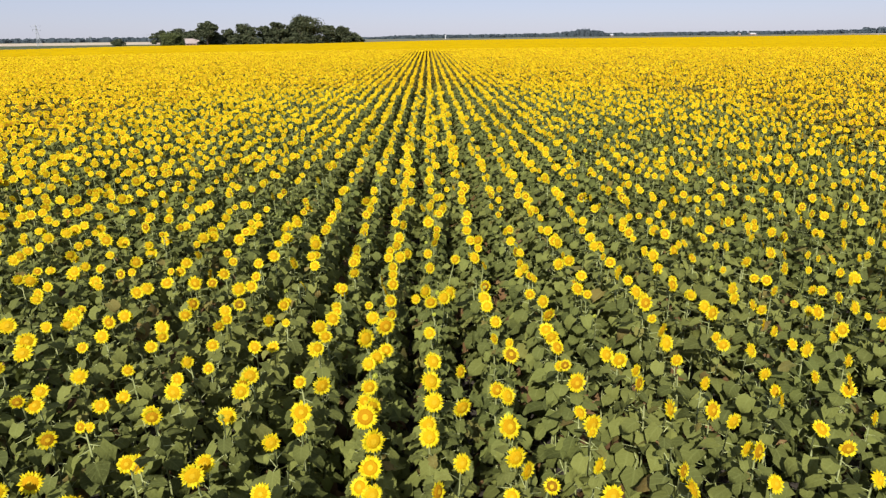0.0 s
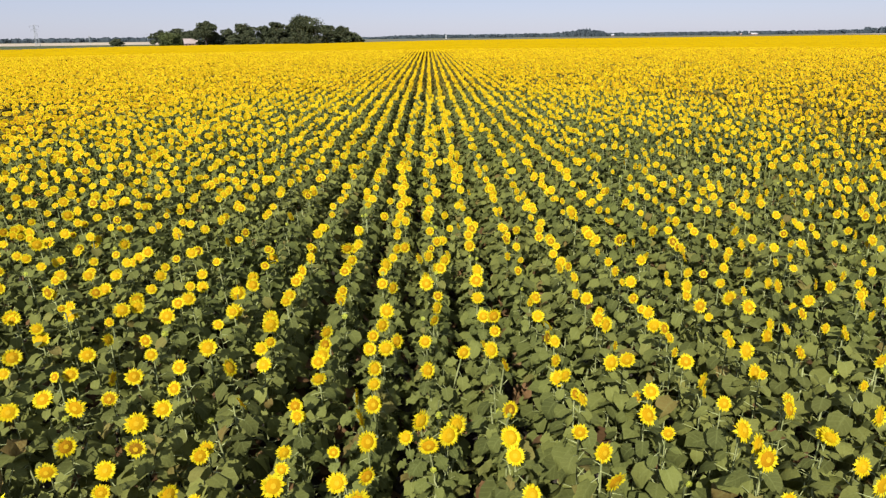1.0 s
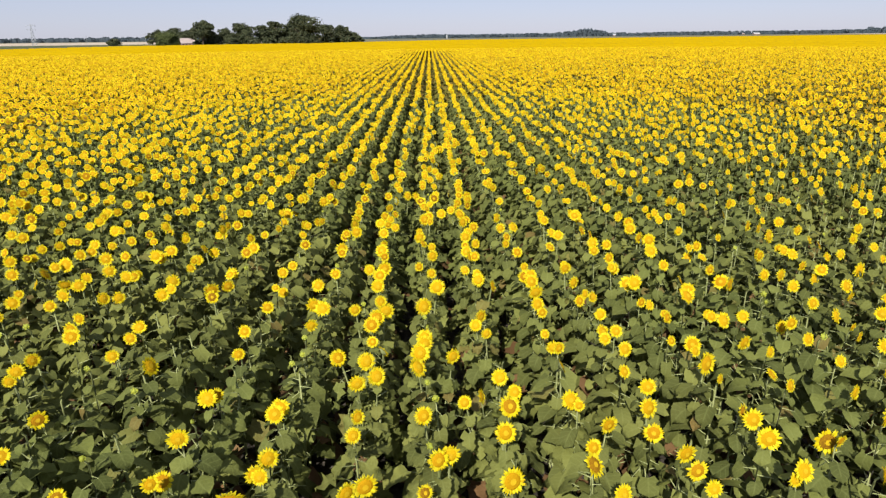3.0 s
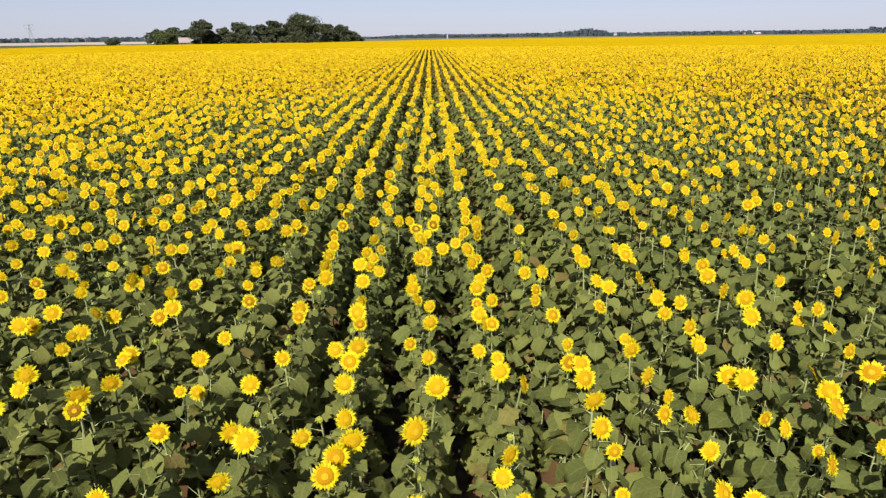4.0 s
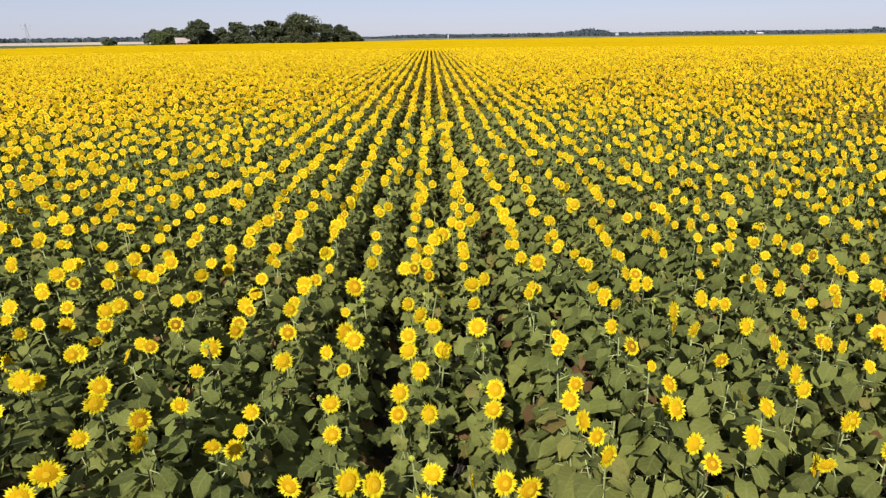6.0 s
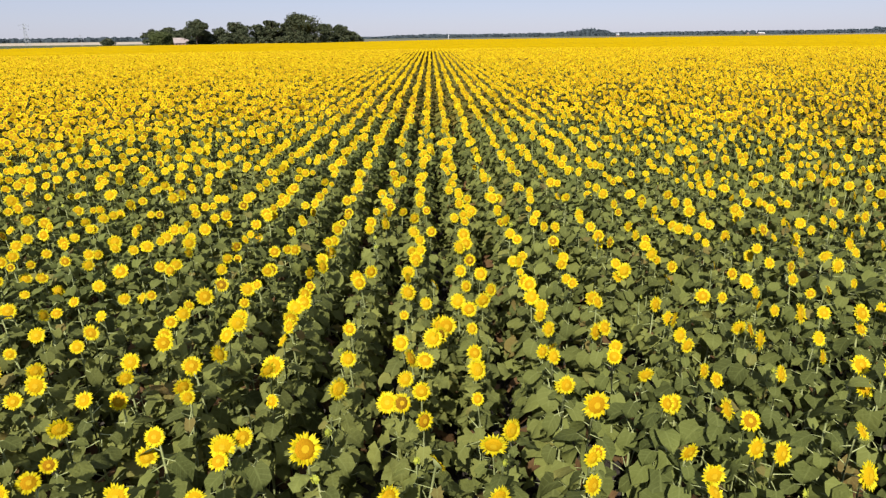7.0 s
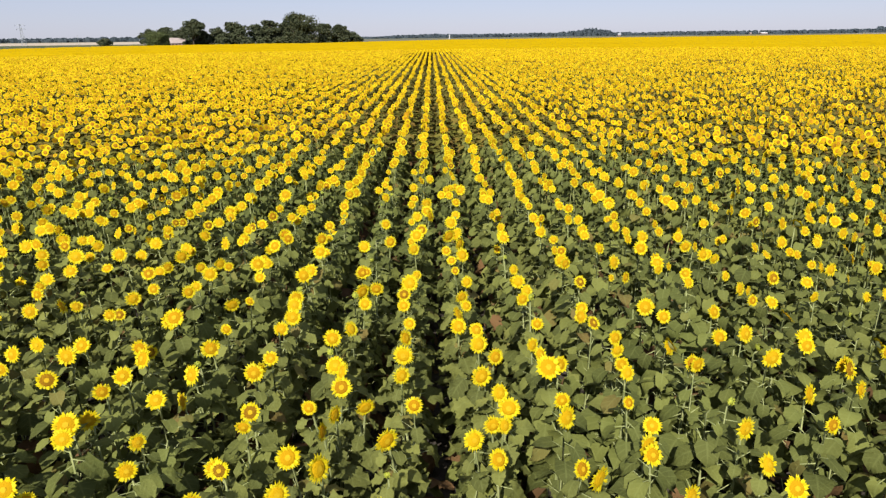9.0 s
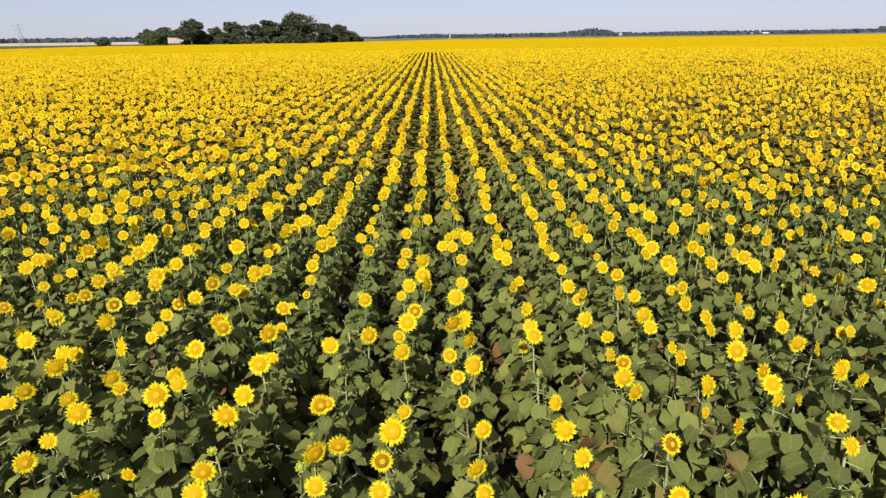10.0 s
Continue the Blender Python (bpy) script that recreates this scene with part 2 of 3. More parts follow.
def petals_piece(count, layers, r, bent=True):
    """Ray petals of a head one unit in radius that faces +z."""
    v, t = [], []
    for layer in range(layers):
        for i in range(count):
            a = math.tau * (i + 0.5 * layer + r.uniform(-0.28, 0.28)) / count
            reach, lift = r.uniform(0.86, 1.04) - 0.08 * layer, r.uniform(-0.12, 0.16) + 0.06 * layer
            w, lean = r.uniform(0.80, 1.15) * 2.2 / count, r.uniform(-0.07, 0.07)
            ca, sa = math.cos(a), math.sin(a)

            def at(rad, side, z):
                return (rad * ca - side * sa, rad * sa + side * ca, z)
            k = len(v)
            if bent:
                v += [at(0.48, -0.6 * w, 0.04), at(0.48, 0.6 * w, 0.04), at(0.72, -w + lean, 0.05 + lift * 0.6), at(0.72, w + lean, 0.05 + lift * 0.6), at(reach, lean * 1.6, lift)]
                t += [(k, k + 2, k + 3), (k, k + 3, k + 1), (k + 2, k + 4, k + 3)]
            else:
                v += [at(0.48, 0, 0.04), at(0.70, -w + lean, 0.04 + lift * 0.6), at(0.70, w + lean, 0.04 + lift * 0.6), at(reach, lean * 1.6, lift)]
                t += [(k, k + 1, k + 2), (k + 1, k + 3, k + 2)]
    return v, t


def disc_piece(sides, rings, radius=0.52, dome=0.16):
    v, t = [(0, 0, dome * 0.8)], []
    for k in range(1, rings + 1):
        u = k / rings
        z = dome * (1 - (u - 0.35) ** 2 * 2.2) if rings > 1 else 0.06
        v += [(radius * u * math.cos(math.tau * i / sides), radius * u * math.sin(math.tau * i / sides), z) for i in range(sides)]
    for i in range(sides):
        t.append((0, 1 + i, 1 + (i + 1) % sides))
    for k in range(1, rings):
        for i in range(sides):
            a, b = 1 + (k - 1) * sides + i, 1 + (k - 1) * sides + (i + 1) % sides
            t += [(a, a + sides, b + sides), (a, b + sides, b)]
    return v, t


def core_piece(sides):
    """The paler, unopened middle of the disc."""
    return [(0.22 * math.cos(math.tau * i / sides), 0.22 * math.sin(math.tau * i / sides), 0.175) for i in range(sides)], [(0, i, i + 1) for i in range(1, sides - 1)]


def back_piece(sides):
    """Green back of the head with its bracts and the neck."""
    v = [(0, 0, -0.34)] + [((0.62 if i % 2 else 0.50) * math.cos(math.tau * i / sides), (0.62 if i % 2 else 0.50) * math.sin(math.tau * i / sides), -0.02) for i in range(sides)]
    return v, [(0, 1 + (i + 1) % sides, 1 + i) for i in range(sides)]


def stem_points(height, r, n=4):
    """A stem that rises and nods towards -y at the top."""
    bx, by = r.uniform(-0.04, 0.04), r.uniform(-0.03, 0.03)
    pts = [(bx * math.sin(3 * k / n), by * math.sin(3 * k / n), height * k / n * 0.97) for k in range(n + 1)]
    return pts + [(pts[-1][0], pts[-1][1] - 0.03, height)]


def leaves_of(count, top, r):
    """Poses and sizes of a plant's leaves: a few low ones that spread into the furrow, then a close tuft that leans to the sun."""
    out, turn, low = [], r.uniform(0, math.tau), round(0.38 * count)
    for k in range(count):
        turn += 2.4 + r.uniform(-0.35, 0.35)
        if k < low:
            z, lit = top * r.uniform(0.12, 0.34), turn
            size, petiole = r.uniform(0.18, 0.30), r.uniform(0.16, 0.28)
        else:
            u = (k - low) / max(1, count - low - 1)
            z, lit = top * (0.44 + 0.48 * u), turn - 0.34 * math.cos(turn) + 0.13 * math.sin(2 * turn)
            size, petiole = (0.250 - 0.105 * u ** 2) * r.uniform(0.60, 1.22), r.uniform(0.09, 0.20) * (1.15 - 0.5 * u)
        out.append((z, lit, size, petiole, r.uniform(-0.30, 0.62)))
    return out


def greens_shape(level, r):
    """Stem and leaves of a plant 1.5 m high as one shape: slot 0 leaf, slot 1 stem."""
    s = Shape()
    pts = stem_points(1.5, r, 2 if level < 3 else 1)
    if level < 3:
        s.add(*tube(pts, [0.017, 0.014, 0.011, 0.010], 3), slot=1)
    count, stations = {1: (20, 4), 2: (15, 3), 3: (10, 2)}[level]
    for i, (z, turn, size, petiole, tip) in enumerate(leaves_of(count, 1.5, r)):
        m = pose(0, 0, z) @ Matrix.Rotation(turn, 4, "Z") @ Matrix.Rotation(tip, 4, "Y")
        if level == 3:
            size, petiole = size * 1.60, petiole * 1.05
            w = 0.42 * size
            s.add([(petiole * 0.7, 0, petiole * 0.4), (petiole + 0.4 * size, w, petiole * 0.42), (petiole + 0.4 * size, -w, petiole * 0.42), (petiole + size, 0, 0.0)], [(0, 2, 1), (1, 2, 3)], 7 if i < 2 else 0, m)
        else:
            v, t, w = leaf_piece(size * (1.03 if level == 1 else 1.12), stations, petiole, r)
            s.add(v, t, 7 if i < 2 else 0, m, w)
            if level == 1:
                s.add(*petiole_piece(petiole), slot=1, m=m)
    return s.arrays()


def head_shape(level, r):
    """A head of unit radius facing +z: slot 2 petals, slot 3 disc, slot 4 back."""
    s = Shape()
    if level == 1:
        s.add(*petals_piece(20, 2, r, False), slot=2).add(*disc_piece(10, 2, 0.65), slot=3).add(*core_piece(6), slot=6).add(*back_piece(8), slot=4)
    elif level == 2:
        s.add(*petals_piece(14, 2, r, False), slot=2).add(*disc_piece(8, 1, 0.66), slot=3).add(*core_piece(5), slot=6).add(*back_piece(6), slot=4)
    else:
        n = 8 if level == 3 else 5
        k = [r.uniform(0.80, 0.98) for i in range(n)]
        s.add([(k[i] * math.cos(math.tau * i / n), k[i] * math.sin(math.tau * i / n), 0) for i in range(n)], [(0, i, i + 1) for i in range(1, n - 1)], 2)
        if level > 2:
            s.add([(0.53 * math.cos(math.tau * i / 5), 0.53 * math.sin(math.tau * i / 5), 0.07) for i in range(5 if level == 3 else 4)], [(0, i, i + 1) for i in range(1, 4 if level == 3 else 3)], 3)
    return s.arrays()


def bud_shape(r):
    """A closed bud: slot 5."""
    s = Shape()
    s.add(*disc_piece(7, 2, 0.5, 0.35), slot=5).add(*back_piece(8), slot=5)
    k = petals_piece(9, 1, r, False)
    s.add([(x * 0.75, y * 0.75, z + 0.22) for x, y, z in k[0]], k[1], slot=5)
    return s.arrays()


def spread(shapes, pick, places, turns):
    """Lays copies of the shapes at the places, each turned and sized by its 3 x 3 frame."""
    vs, ts, ss, ws, base = [], [], [], [], 0
    for i, (v, t, s, w) in enumerate(shapes):
        sel = np.nonzero(pick == i)[0]
        if not len(sel):
            continue
        co = np.einsum("nij,vj->nvi", turns[sel], v) + places[sel][:, None, :]
        vs.append(co.reshape(-1, 3))
        ts.append((t[None] + (np.arange(len(sel)) * len(v))[:, None, None]).reshape(-1, 3) + base)
        ss.append(np.tile(s, len(sel)))
        ws.append(np.tile(w, (len(sel), 1)))
        base += len(sel) * len(v)
    return np.concatenate(vs), np.concatenate(ts), np.concatenate(ss), np.concatenate(ws)


def turned(yaw, scale):
    c, s, o, l = np.cos(yaw), np.sin(yaw), np.zeros_like(yaw), np.ones_like(yaw)
    m = np.stack([np.stack([c, -s, o], -1), np.stack([s, c, o], -1), np.stack([o, o, l], -1)], -2)
    return m * scale[:, None, None]


def facing(yaw, up, size, roll):
    """Frames that turn +z to face yaw (0 is -y, towards the sun) and up above level."""
    cy, sy, cu, su = np.cos(yaw), np.sin(yaw), np.cos(up), np.sin(up)
    z = np.stack([sy * cu, -cy * cu, su], -1)
    x = np.stack([cy, sy, np.zeros_like(yaw)], -1)
    y = np.cross(z, x)
    c, s = np.cos(roll)[:, None], np.sin(roll)[:, None]
    return np.stack([x * c + y * s, y * c - x * s, z], -1) * size[:, None, None]


# ---- the field's plan ----
ROW_SHIFT = 0.025


def far_edge(x):
    """How far the crop reaches, along each row."""
    return np.interp(x, [-420, -230, -193, -184, -172, -115, -48, 14, 400], [80, 232, 266, 298, 358, 392, 455, 575, 625])


def seen_from(x):
    return max(2.6, (abs(x) - 2.8) / 0.74)


HEADS = {}
HEADS_Y0, HEADS_Y1, HEAD_Z = 3.9, 44.5, 1.57


def bloom(row, *spots):
    """The sunflowers in bloom on a row under the flight: metres along it, centimetres beside it, one after the other."""
    HEADS.setdefault(row, []).extend(zip(spots[::2], spots[1::2]))


bloom(-1, 4.05, 13, 4.14, 2, 4.38, 9, 4.76, 8, 5.15, -3, 5.29, 2, 5.42, -6, 5.70, -4, 6.20, -9, 6.35, -1, 6.52, 9, 6.85, -19, 7.18, 4, 7.44, -15, 7.51, 10, 7.86, -24, 7.99, 6, 8.37, -5, 8.60, 6, 8.75, -13, 9.00, 4, 9.33, 2, 9.80, -8, 9.82, 12, 10.01, 24, 10.15, -7, 10.45, 3, 10.89, 6, 11.72, 10, 11.88, -7, 12.41, -10, 12.71, -7, 13.05, 3, 13.52, 7, 13.60, 21, 14.25, 4)
bloom(-1, 14.53, 5, 15.12, -2, 15.26, 17, 15.57, 3, 15.69, -30, 15.80, 20, 16.02, 6, 16.47, 1, 16.67, 6, 16.88, 16, 16.94, -25, 17.16, 7, 17.71, -1, 18.12, -1, 18.37, -19, 18.41, 4, 18.94, 0, 19.24, -6, 19.53, -5, 20.19, -10, 20.53, 9, 20.71, -5, 20.83, -20, 21.05, -3, 21.30, -15, 21.42, 5, 21.91, -10, 22.48, 1, 22.91, -18, 22.94, 24, 23.50, 4, 23.95, -4, 24.52, 0, 24.91, -23, 25.14, 3, 25.33, -9)
bloom(-1, 25.87, -16, 26.64, -14, 27.53, 1, 28.09, 3, 28.78, -4, 30.16, -8, 30.37, -14, 30.57, 4, 32.62, -18, 32.90, 8, 33.05, -19, 33.37, 3, 33.62, 10, 33.74, -15, 33.76, 36, 34.07, 10, 34.35, 7, 34.48, -2, 35.09, -14, 35.30, 4, 36.00, 13, 36.39, 5, 36.50, 23, 37.08, -2, 37.10, 4, 38.23, -11, 38.48, 29, 39.44, 15, 41.36, 1, 41.99, -18, 42.16, 5, 42.49, -8, 43.01, -8, 43.89, -10)
bloom(0, 4.06, -4, 4.42, 18, 4.80, -11, 5.00, -12, 5.29, 23, 5.38, -6, 5.79, -9, 6.00, 25, 6.22, -6, 6.95, -10, 7.91, -8, 8.06, -30, 8.06, 11, 8.22, 19, 8.31, -16, 9.27, -9, 9.71, 35, 9.97, -12, 10.57, 0, 10.96, 4, 11.38, 6, 11.86, -11, 12.07, -12, 12.51, 12, 12.53, 4, 12.91, 20, 13.00, -24, 13.10, -8, 13.19, 26, 13.50, -3, 13.89, 8, 13.96, 18, 14.53, -5, 15.42, -12, 15.67, 27, 15.74, -10, 15.95, -5, 16.10, -5, 16.98, -7, 17.63, 12, 18.16, 4)
bloom(0, 18.46, -15, 18.94, 6, 19.37, 5, 19.58, -10, 19.92, -16, 20.24, -17, 20.88, 2, 21.03, -8, 21.22, 0, 21.45, 25, 21.80, -5, 21.97, -10, 22.14, 2, 22.43, -17, 22.65, 12, 22.91, -29, 23.00, 15, 23.76, 12, 23.77, -15, 24.10, -15, 24.48, 3, 24.89, -10, 24.89, 29, 24.92, 25, 25.23, -11, 25.47, 16, 25.75, 1, 26.07, -14, 26.44, 22, 26.99, 11, 27.27, -10, 27.29, -23, 27.46, 8, 27.68, -8, 28.03, 11, 28.08, -4, 28.43, -16, 28.53, 19, 28.59, 27, 28.85, 35, 28.86, 28)
bloom(0, 29.13, -15, 29.45, 11, 29.81, -13, 30.07, 22, 30.31, -15, 30.53, -15, 30.89, -5, 31.07, -5, 31.41, -12, 31.45, 1, 31.95, -1, 32.39, -12, 32.42, 18, 33.24, -13, 33.74, 9, 34.26, -5, 34.67, -5, 35.05, -4, 35.41, -1, 35.93, -10, 36.28, -11, 36.66, -5, 36.94, 4, 38.05, -3, 38.40, -8, 38.76, 0, 39.07, 8, 39.55, -11, 39.88, -2, 39.90, -1, 39.95, 22, 40.27, 16, 40.76, -15, 40.84, 15, 41.20, -11, 41.64, 9, 42.21, -15, 42.88, 1, 43.05, 21, 43.85, -18, 43.95, 0)
bloom(1, 3.98, -15, 4.10, 21, 4.29, 3, 4.47, -5, 4.93, -5, 5.46, 0, 5.59, -10, 6.35, 15, 6.65, 17, 6.75, -1, 7.23, 6, 7.73, -1, 8.00, -2, 8.45, 3, 9.35, 9, 9.71, -4, 9.80, -10, 10.21, 6, 10.66, -5, 10.66, 9, 11.28, -8, 11.94, -5, 12.38, 0, 13.61, -5, 14.24, -3, 14.65, 6, 14.77, -37, 14.84, -20, 14.90, 14, 15.18, 2, 16.17, -3, 16.41, -14, 16.65, -6, 17.65, 19, 17.87, 0, 18.12, 0, 18.28, -17, 18.88, -6)
bloom(1, 18.88, 2, 19.12, -10, 19.42, -10, 19.51, 8, 19.90, -7, 20.17, -1, 20.48, 11, 20.80, -7, 20.95, 0, 21.36, -10, 21.71, -27, 21.97, -16, 22.03, 9, 22.23, -11, 22.48, 12, 22.81, 12, 22.88, -5, 22.94, -29, 23.37, -2, 23.81, -4, 24.12, 1, 25.40, -6, 26.04, -6, 26.64, -4, 26.83, 13, 27.31, -12, 27.83, -9, 28.17, -9, 28.73, -8, 29.26, -8, 29.52, -21, 29.52, 11, 29.87, 24, 29.98, -8, 30.42, 15, 30.54, -13, 30.97, 3, 31.57, -10)
bloom(1, 31.74, 1, 32.22, 0, 32.96, 6, 33.22, -12, 33.41, 16, 33.42, 6, 33.68, 23, 33.92, 17, 34.22, 2, 34.61, 20, 34.88, 4, 35.22, 4, 35.33, -16, 35.65, -15, 35.88, -4, 36.16, -8, 36.66, 1, 37.09, -13, 37.52, -17, 37.74, 0, 37.97, -24, 38.28, -2, 38.71, -18, 38.79, -5, 39.47, -12, 39.95, -2, 40.86, 2, 41.47, -10, 41.54, -26, 41.92, 16, 41.94, -14, 42.09, -5, 42.16, 6, 43.11, 4, 43.49, 1, 44.02, -13)


def plants():
    """Every plant stood singly: place, distance to the flight line."""
    ks = np.arange(-196, 197)
    xs, ys = [], []
    for k in ks:
        x = ROW_SHIFT + k * ROW
        y0 = seen_from(x)
        if y0 > 184:
            continue
        y = np.arange(y0, 184, STEP)
        if abs(x) < 30:
            y = np.concatenate([np.arange(-18.0, y0 - 0.2, STEP), y])
        y = y + rng.uniform(-0.11, 0.11, len(y))
        if int(k) in HEADS:  # plants without an open head fill the row between those that have one
            at = np.array([h[0] for h in HEADS[int(k)]])
            lone = np.abs(y[:, None] - at[None]).min(axis=1) > 0.17
            y = y[lone | (y < HEADS_Y0) | (y > HEADS_Y1)]
        xs.append(np.full(len(y), k))
        ys.append(y)
    k, y = np.concatenate(xs), np.concatenate(ys)
    sway = np.array([noise.noise((kk * 7.3, yy * 0.12, 0.5)) for kk, yy in zip(k, y)])
    x = ROW_SHIFT + k * ROW + 0.07 * sway + rng.normal(0, 0.036, len(k))
    d = np.hypot(x, np.maximum(y - 33.0, 0))
    return k, x, y, d


PK, PX, PY, PD = plants()
gaps = np.array([noise.noise((x * 0.35, y * 0.30, 3.1)) for x, y in zip(PX, PY)])
keep = (gaps > -0.70) & (rng.random(len(PX)) > 0.03) & (PY < far_edge(PX) - 1)
PK, PX, PY, PD, gaps = PK[keep], PX[keep], PY[keep], PD[keep], gaps[keep]
spots = np.array([(k, y, c / 100) for k in HEADS for y, c in HEADS[k]])
charted = np.zeros(len(PK), bool)  # plants that stand between charted heads and bear none themselves
for row in HEADS:
    at = np.array([h[0] for h in HEADS[row]])
    here = np.nonzero((PK == row) & (PY > HEADS_Y0) & (PY < HEADS_Y1))[0]
    charted[here] = np.abs(PY[here][:, None] - at[None]).min(axis=1) < 1.0
first = len(PK)  # from here on come the plants whose heads are charted
PK = np.concatenate([PK, spots[:, 0].astype(int)])
PX = np.concatenate([PX, ROW_SHIFT + spots[:, 0] * ROW + 0.25 * spots[:, 2]])
PY = np.concatenate([PY, spots[:, 1] + 0.05])
PD = np.concatenate([PD, np.hypot(PX[first:], np.maximum(PY[first:] - 33.0, 0))])
gaps = np.concatenate([gaps, np.zeros(len(spots))])
count = len(PX)
P_TALL = 1.54 + 0.07 * gaps + rng.normal(0, 0.075, count)
P_TALL[:first][charted] -= 0.08
P_TALL[first:] = HEAD_Z - 0.05
P_SIZE = np.clip(rng.normal(0.1025, 0.016, count), 0.065, 0.145)
P_SIZE[first:] *= 1.05
P_YAW = rng.normal(0.36, 0.28, count) + np.where(rng.random(count) < 0.10, rng.uniform(-1.5, 1.5, count), 0)
P_UP = rng.normal(0.34, 0.20, count)
P_KIND = rng.random(count)
LEAN_X, LEAN_Y = rng.normal(0, 0.05, count), rng.normal(0, 0.05, count)  # how far the top leans out of the row
LEAN_X[first:], LEAN_Y[first:] = 0.75 * spots[:, 2], 0.0
runs = np.array([noise.noise((k * 5.7, y * 0.75, 8.2)) for k, y in zip(PK, PY)])
green = np.array([noise.noise((x * 0.20, y * 0.13, 11.4)) for x, y in zip(PX, PY)])  # patches that are late to bloom
OPEN = P_KIND < 0.93 + 0.48 * runs - np.clip((green - 0.46) * 4, 0, 0.55)
OPEN[:first][charted] = False
OPEN[first:] = True
BUDDED = ~OPEN & (rng.random(count) < 0.5)


def crop(name, level, near, far, label):
    """One sheet of joined plants between two distances from the flight line."""
    thing = np.arange(count) >= first
    ahead = PY >= np.maximum(2.6, (np.abs(PX) - 2.8) / 0.74) - 0.5
    sel = (PD >= near) & (PD < far) & ~thing & ahead
    if level == 3:
        sel |= ~ahead
    out = []
    idx = np.nonzero(sel)[0]
    r = random.Random(level)
    foot = np.stack([PX[idx], PY[idx], np.zeros(len(idx))], -1)
    if level < 4:
        greens = [greens_shape(level, r) for i in range(16)]
        stand = turned(rng.normal(0, 0.4, len(idx)), P_TALL[idx] / 1.5)
        stand[:, 0, 2] += LEAN_X[idx] / 1.5
        stand[:, 1, 2] += LEAN_Y[idx] / 1.5
        out.append(spread(greens, rng.integers(0, 16, len(idx)), foot, stand))
    for shapes, chosen, grow in (([head_shape(level, r) for i in range(6)], OPEN, 1.0), ([bud_shape(r) for i in range(3)], BUDDED, 0.5)):
        if level > 2 and grow < 1:
            continue
        h = np.nonzero(sel & (chosen if level < 4 else (P_KIND < 0.90) & (green < 0.56)))[0]
        top = np.stack([PX[h] + LEAN_X[h], PY[h] - 0.05 + LEAN_Y[h], P_TALL[h] + 0.05], -1)
        out.append(spread(shapes, rng.integers(0, len(shapes), len(h)), top, facing(P_YAW[h], P_UP[h], P_SIZE[h] * grow * (1.0, 1.09, 1.14, 1.30)[level - 1], rng.uniform(0, math.tau, len(h)))))
    base, vs, ts, ss, ws = 0, [], [], [], []
    for v, t, s, w in out:
        vs.append(v), ts.append(t + base), ss.append(s), ws.append(w)
        base += len(v)
    ob = new(name, mesh_of(name, np.concatenate(vs), np.concatenate(ts), np.concatenate(ss), [LEAF if level < 3 else LEAF_FAR, STEM, PETAL if level < 3 else HEAD_FAR, DISC if level < 3 else DISC_FAR, STEM, BUD, CORE, LEAF_DRY], level < 3, np.concatenate(ws) if level < 3 else None))
    return tagged(ob, label, "sunflowers", kind="stuff")


def ridges(name, low, high, half, mats, spans, stride, label):
    """Closed crop seen from afar: one uneven ridge for each row. spans gives a row's stretches."""
    vs, ts, base = [], [], 0
    for k in range(-900, 901):
        x = ROW_SHIFT + k * ROW
        for y0, y1 in spans(x):
            if y1 - y0 < 1:
                continue
            n = max(2, int((y1 - y0) / stride) + 1)
            y = np.linspace(y0, y1, n)
            co = np.empty((n, 3, 3))
            co[:, :, 1] = y[:, None]
            co[:, 0, 0], co[:, 1, 0], co[:, 2, 0] = x - half, x, x + half
            co[:, 0, 2] = co[:, 2, 2] = low
            co[:, 1, 2] = high + rng.normal(0, 0.06, n)
            co[:, 1, 0] += rng.normal(0, 0.04, n)
            a = base + 3 * np.arange(n - 1)[:, None]
            q = np.array([(0, 1, 4), (0, 4, 3), (1, 2, 5), (1, 5, 4)])
            ts.append((a[:, :, None] + q[None]).reshape(-1, 3))
            vs.append(co.reshape(-1, 3))
            base += 3 * n
    v, t = np.concatenate(vs), np.concatenate(ts)
    ob = new(name, mesh_of(name, v, t, np.zeros(len(t)), mats))
    return tagged(ob, label, "sunflowers", kind="stuff")


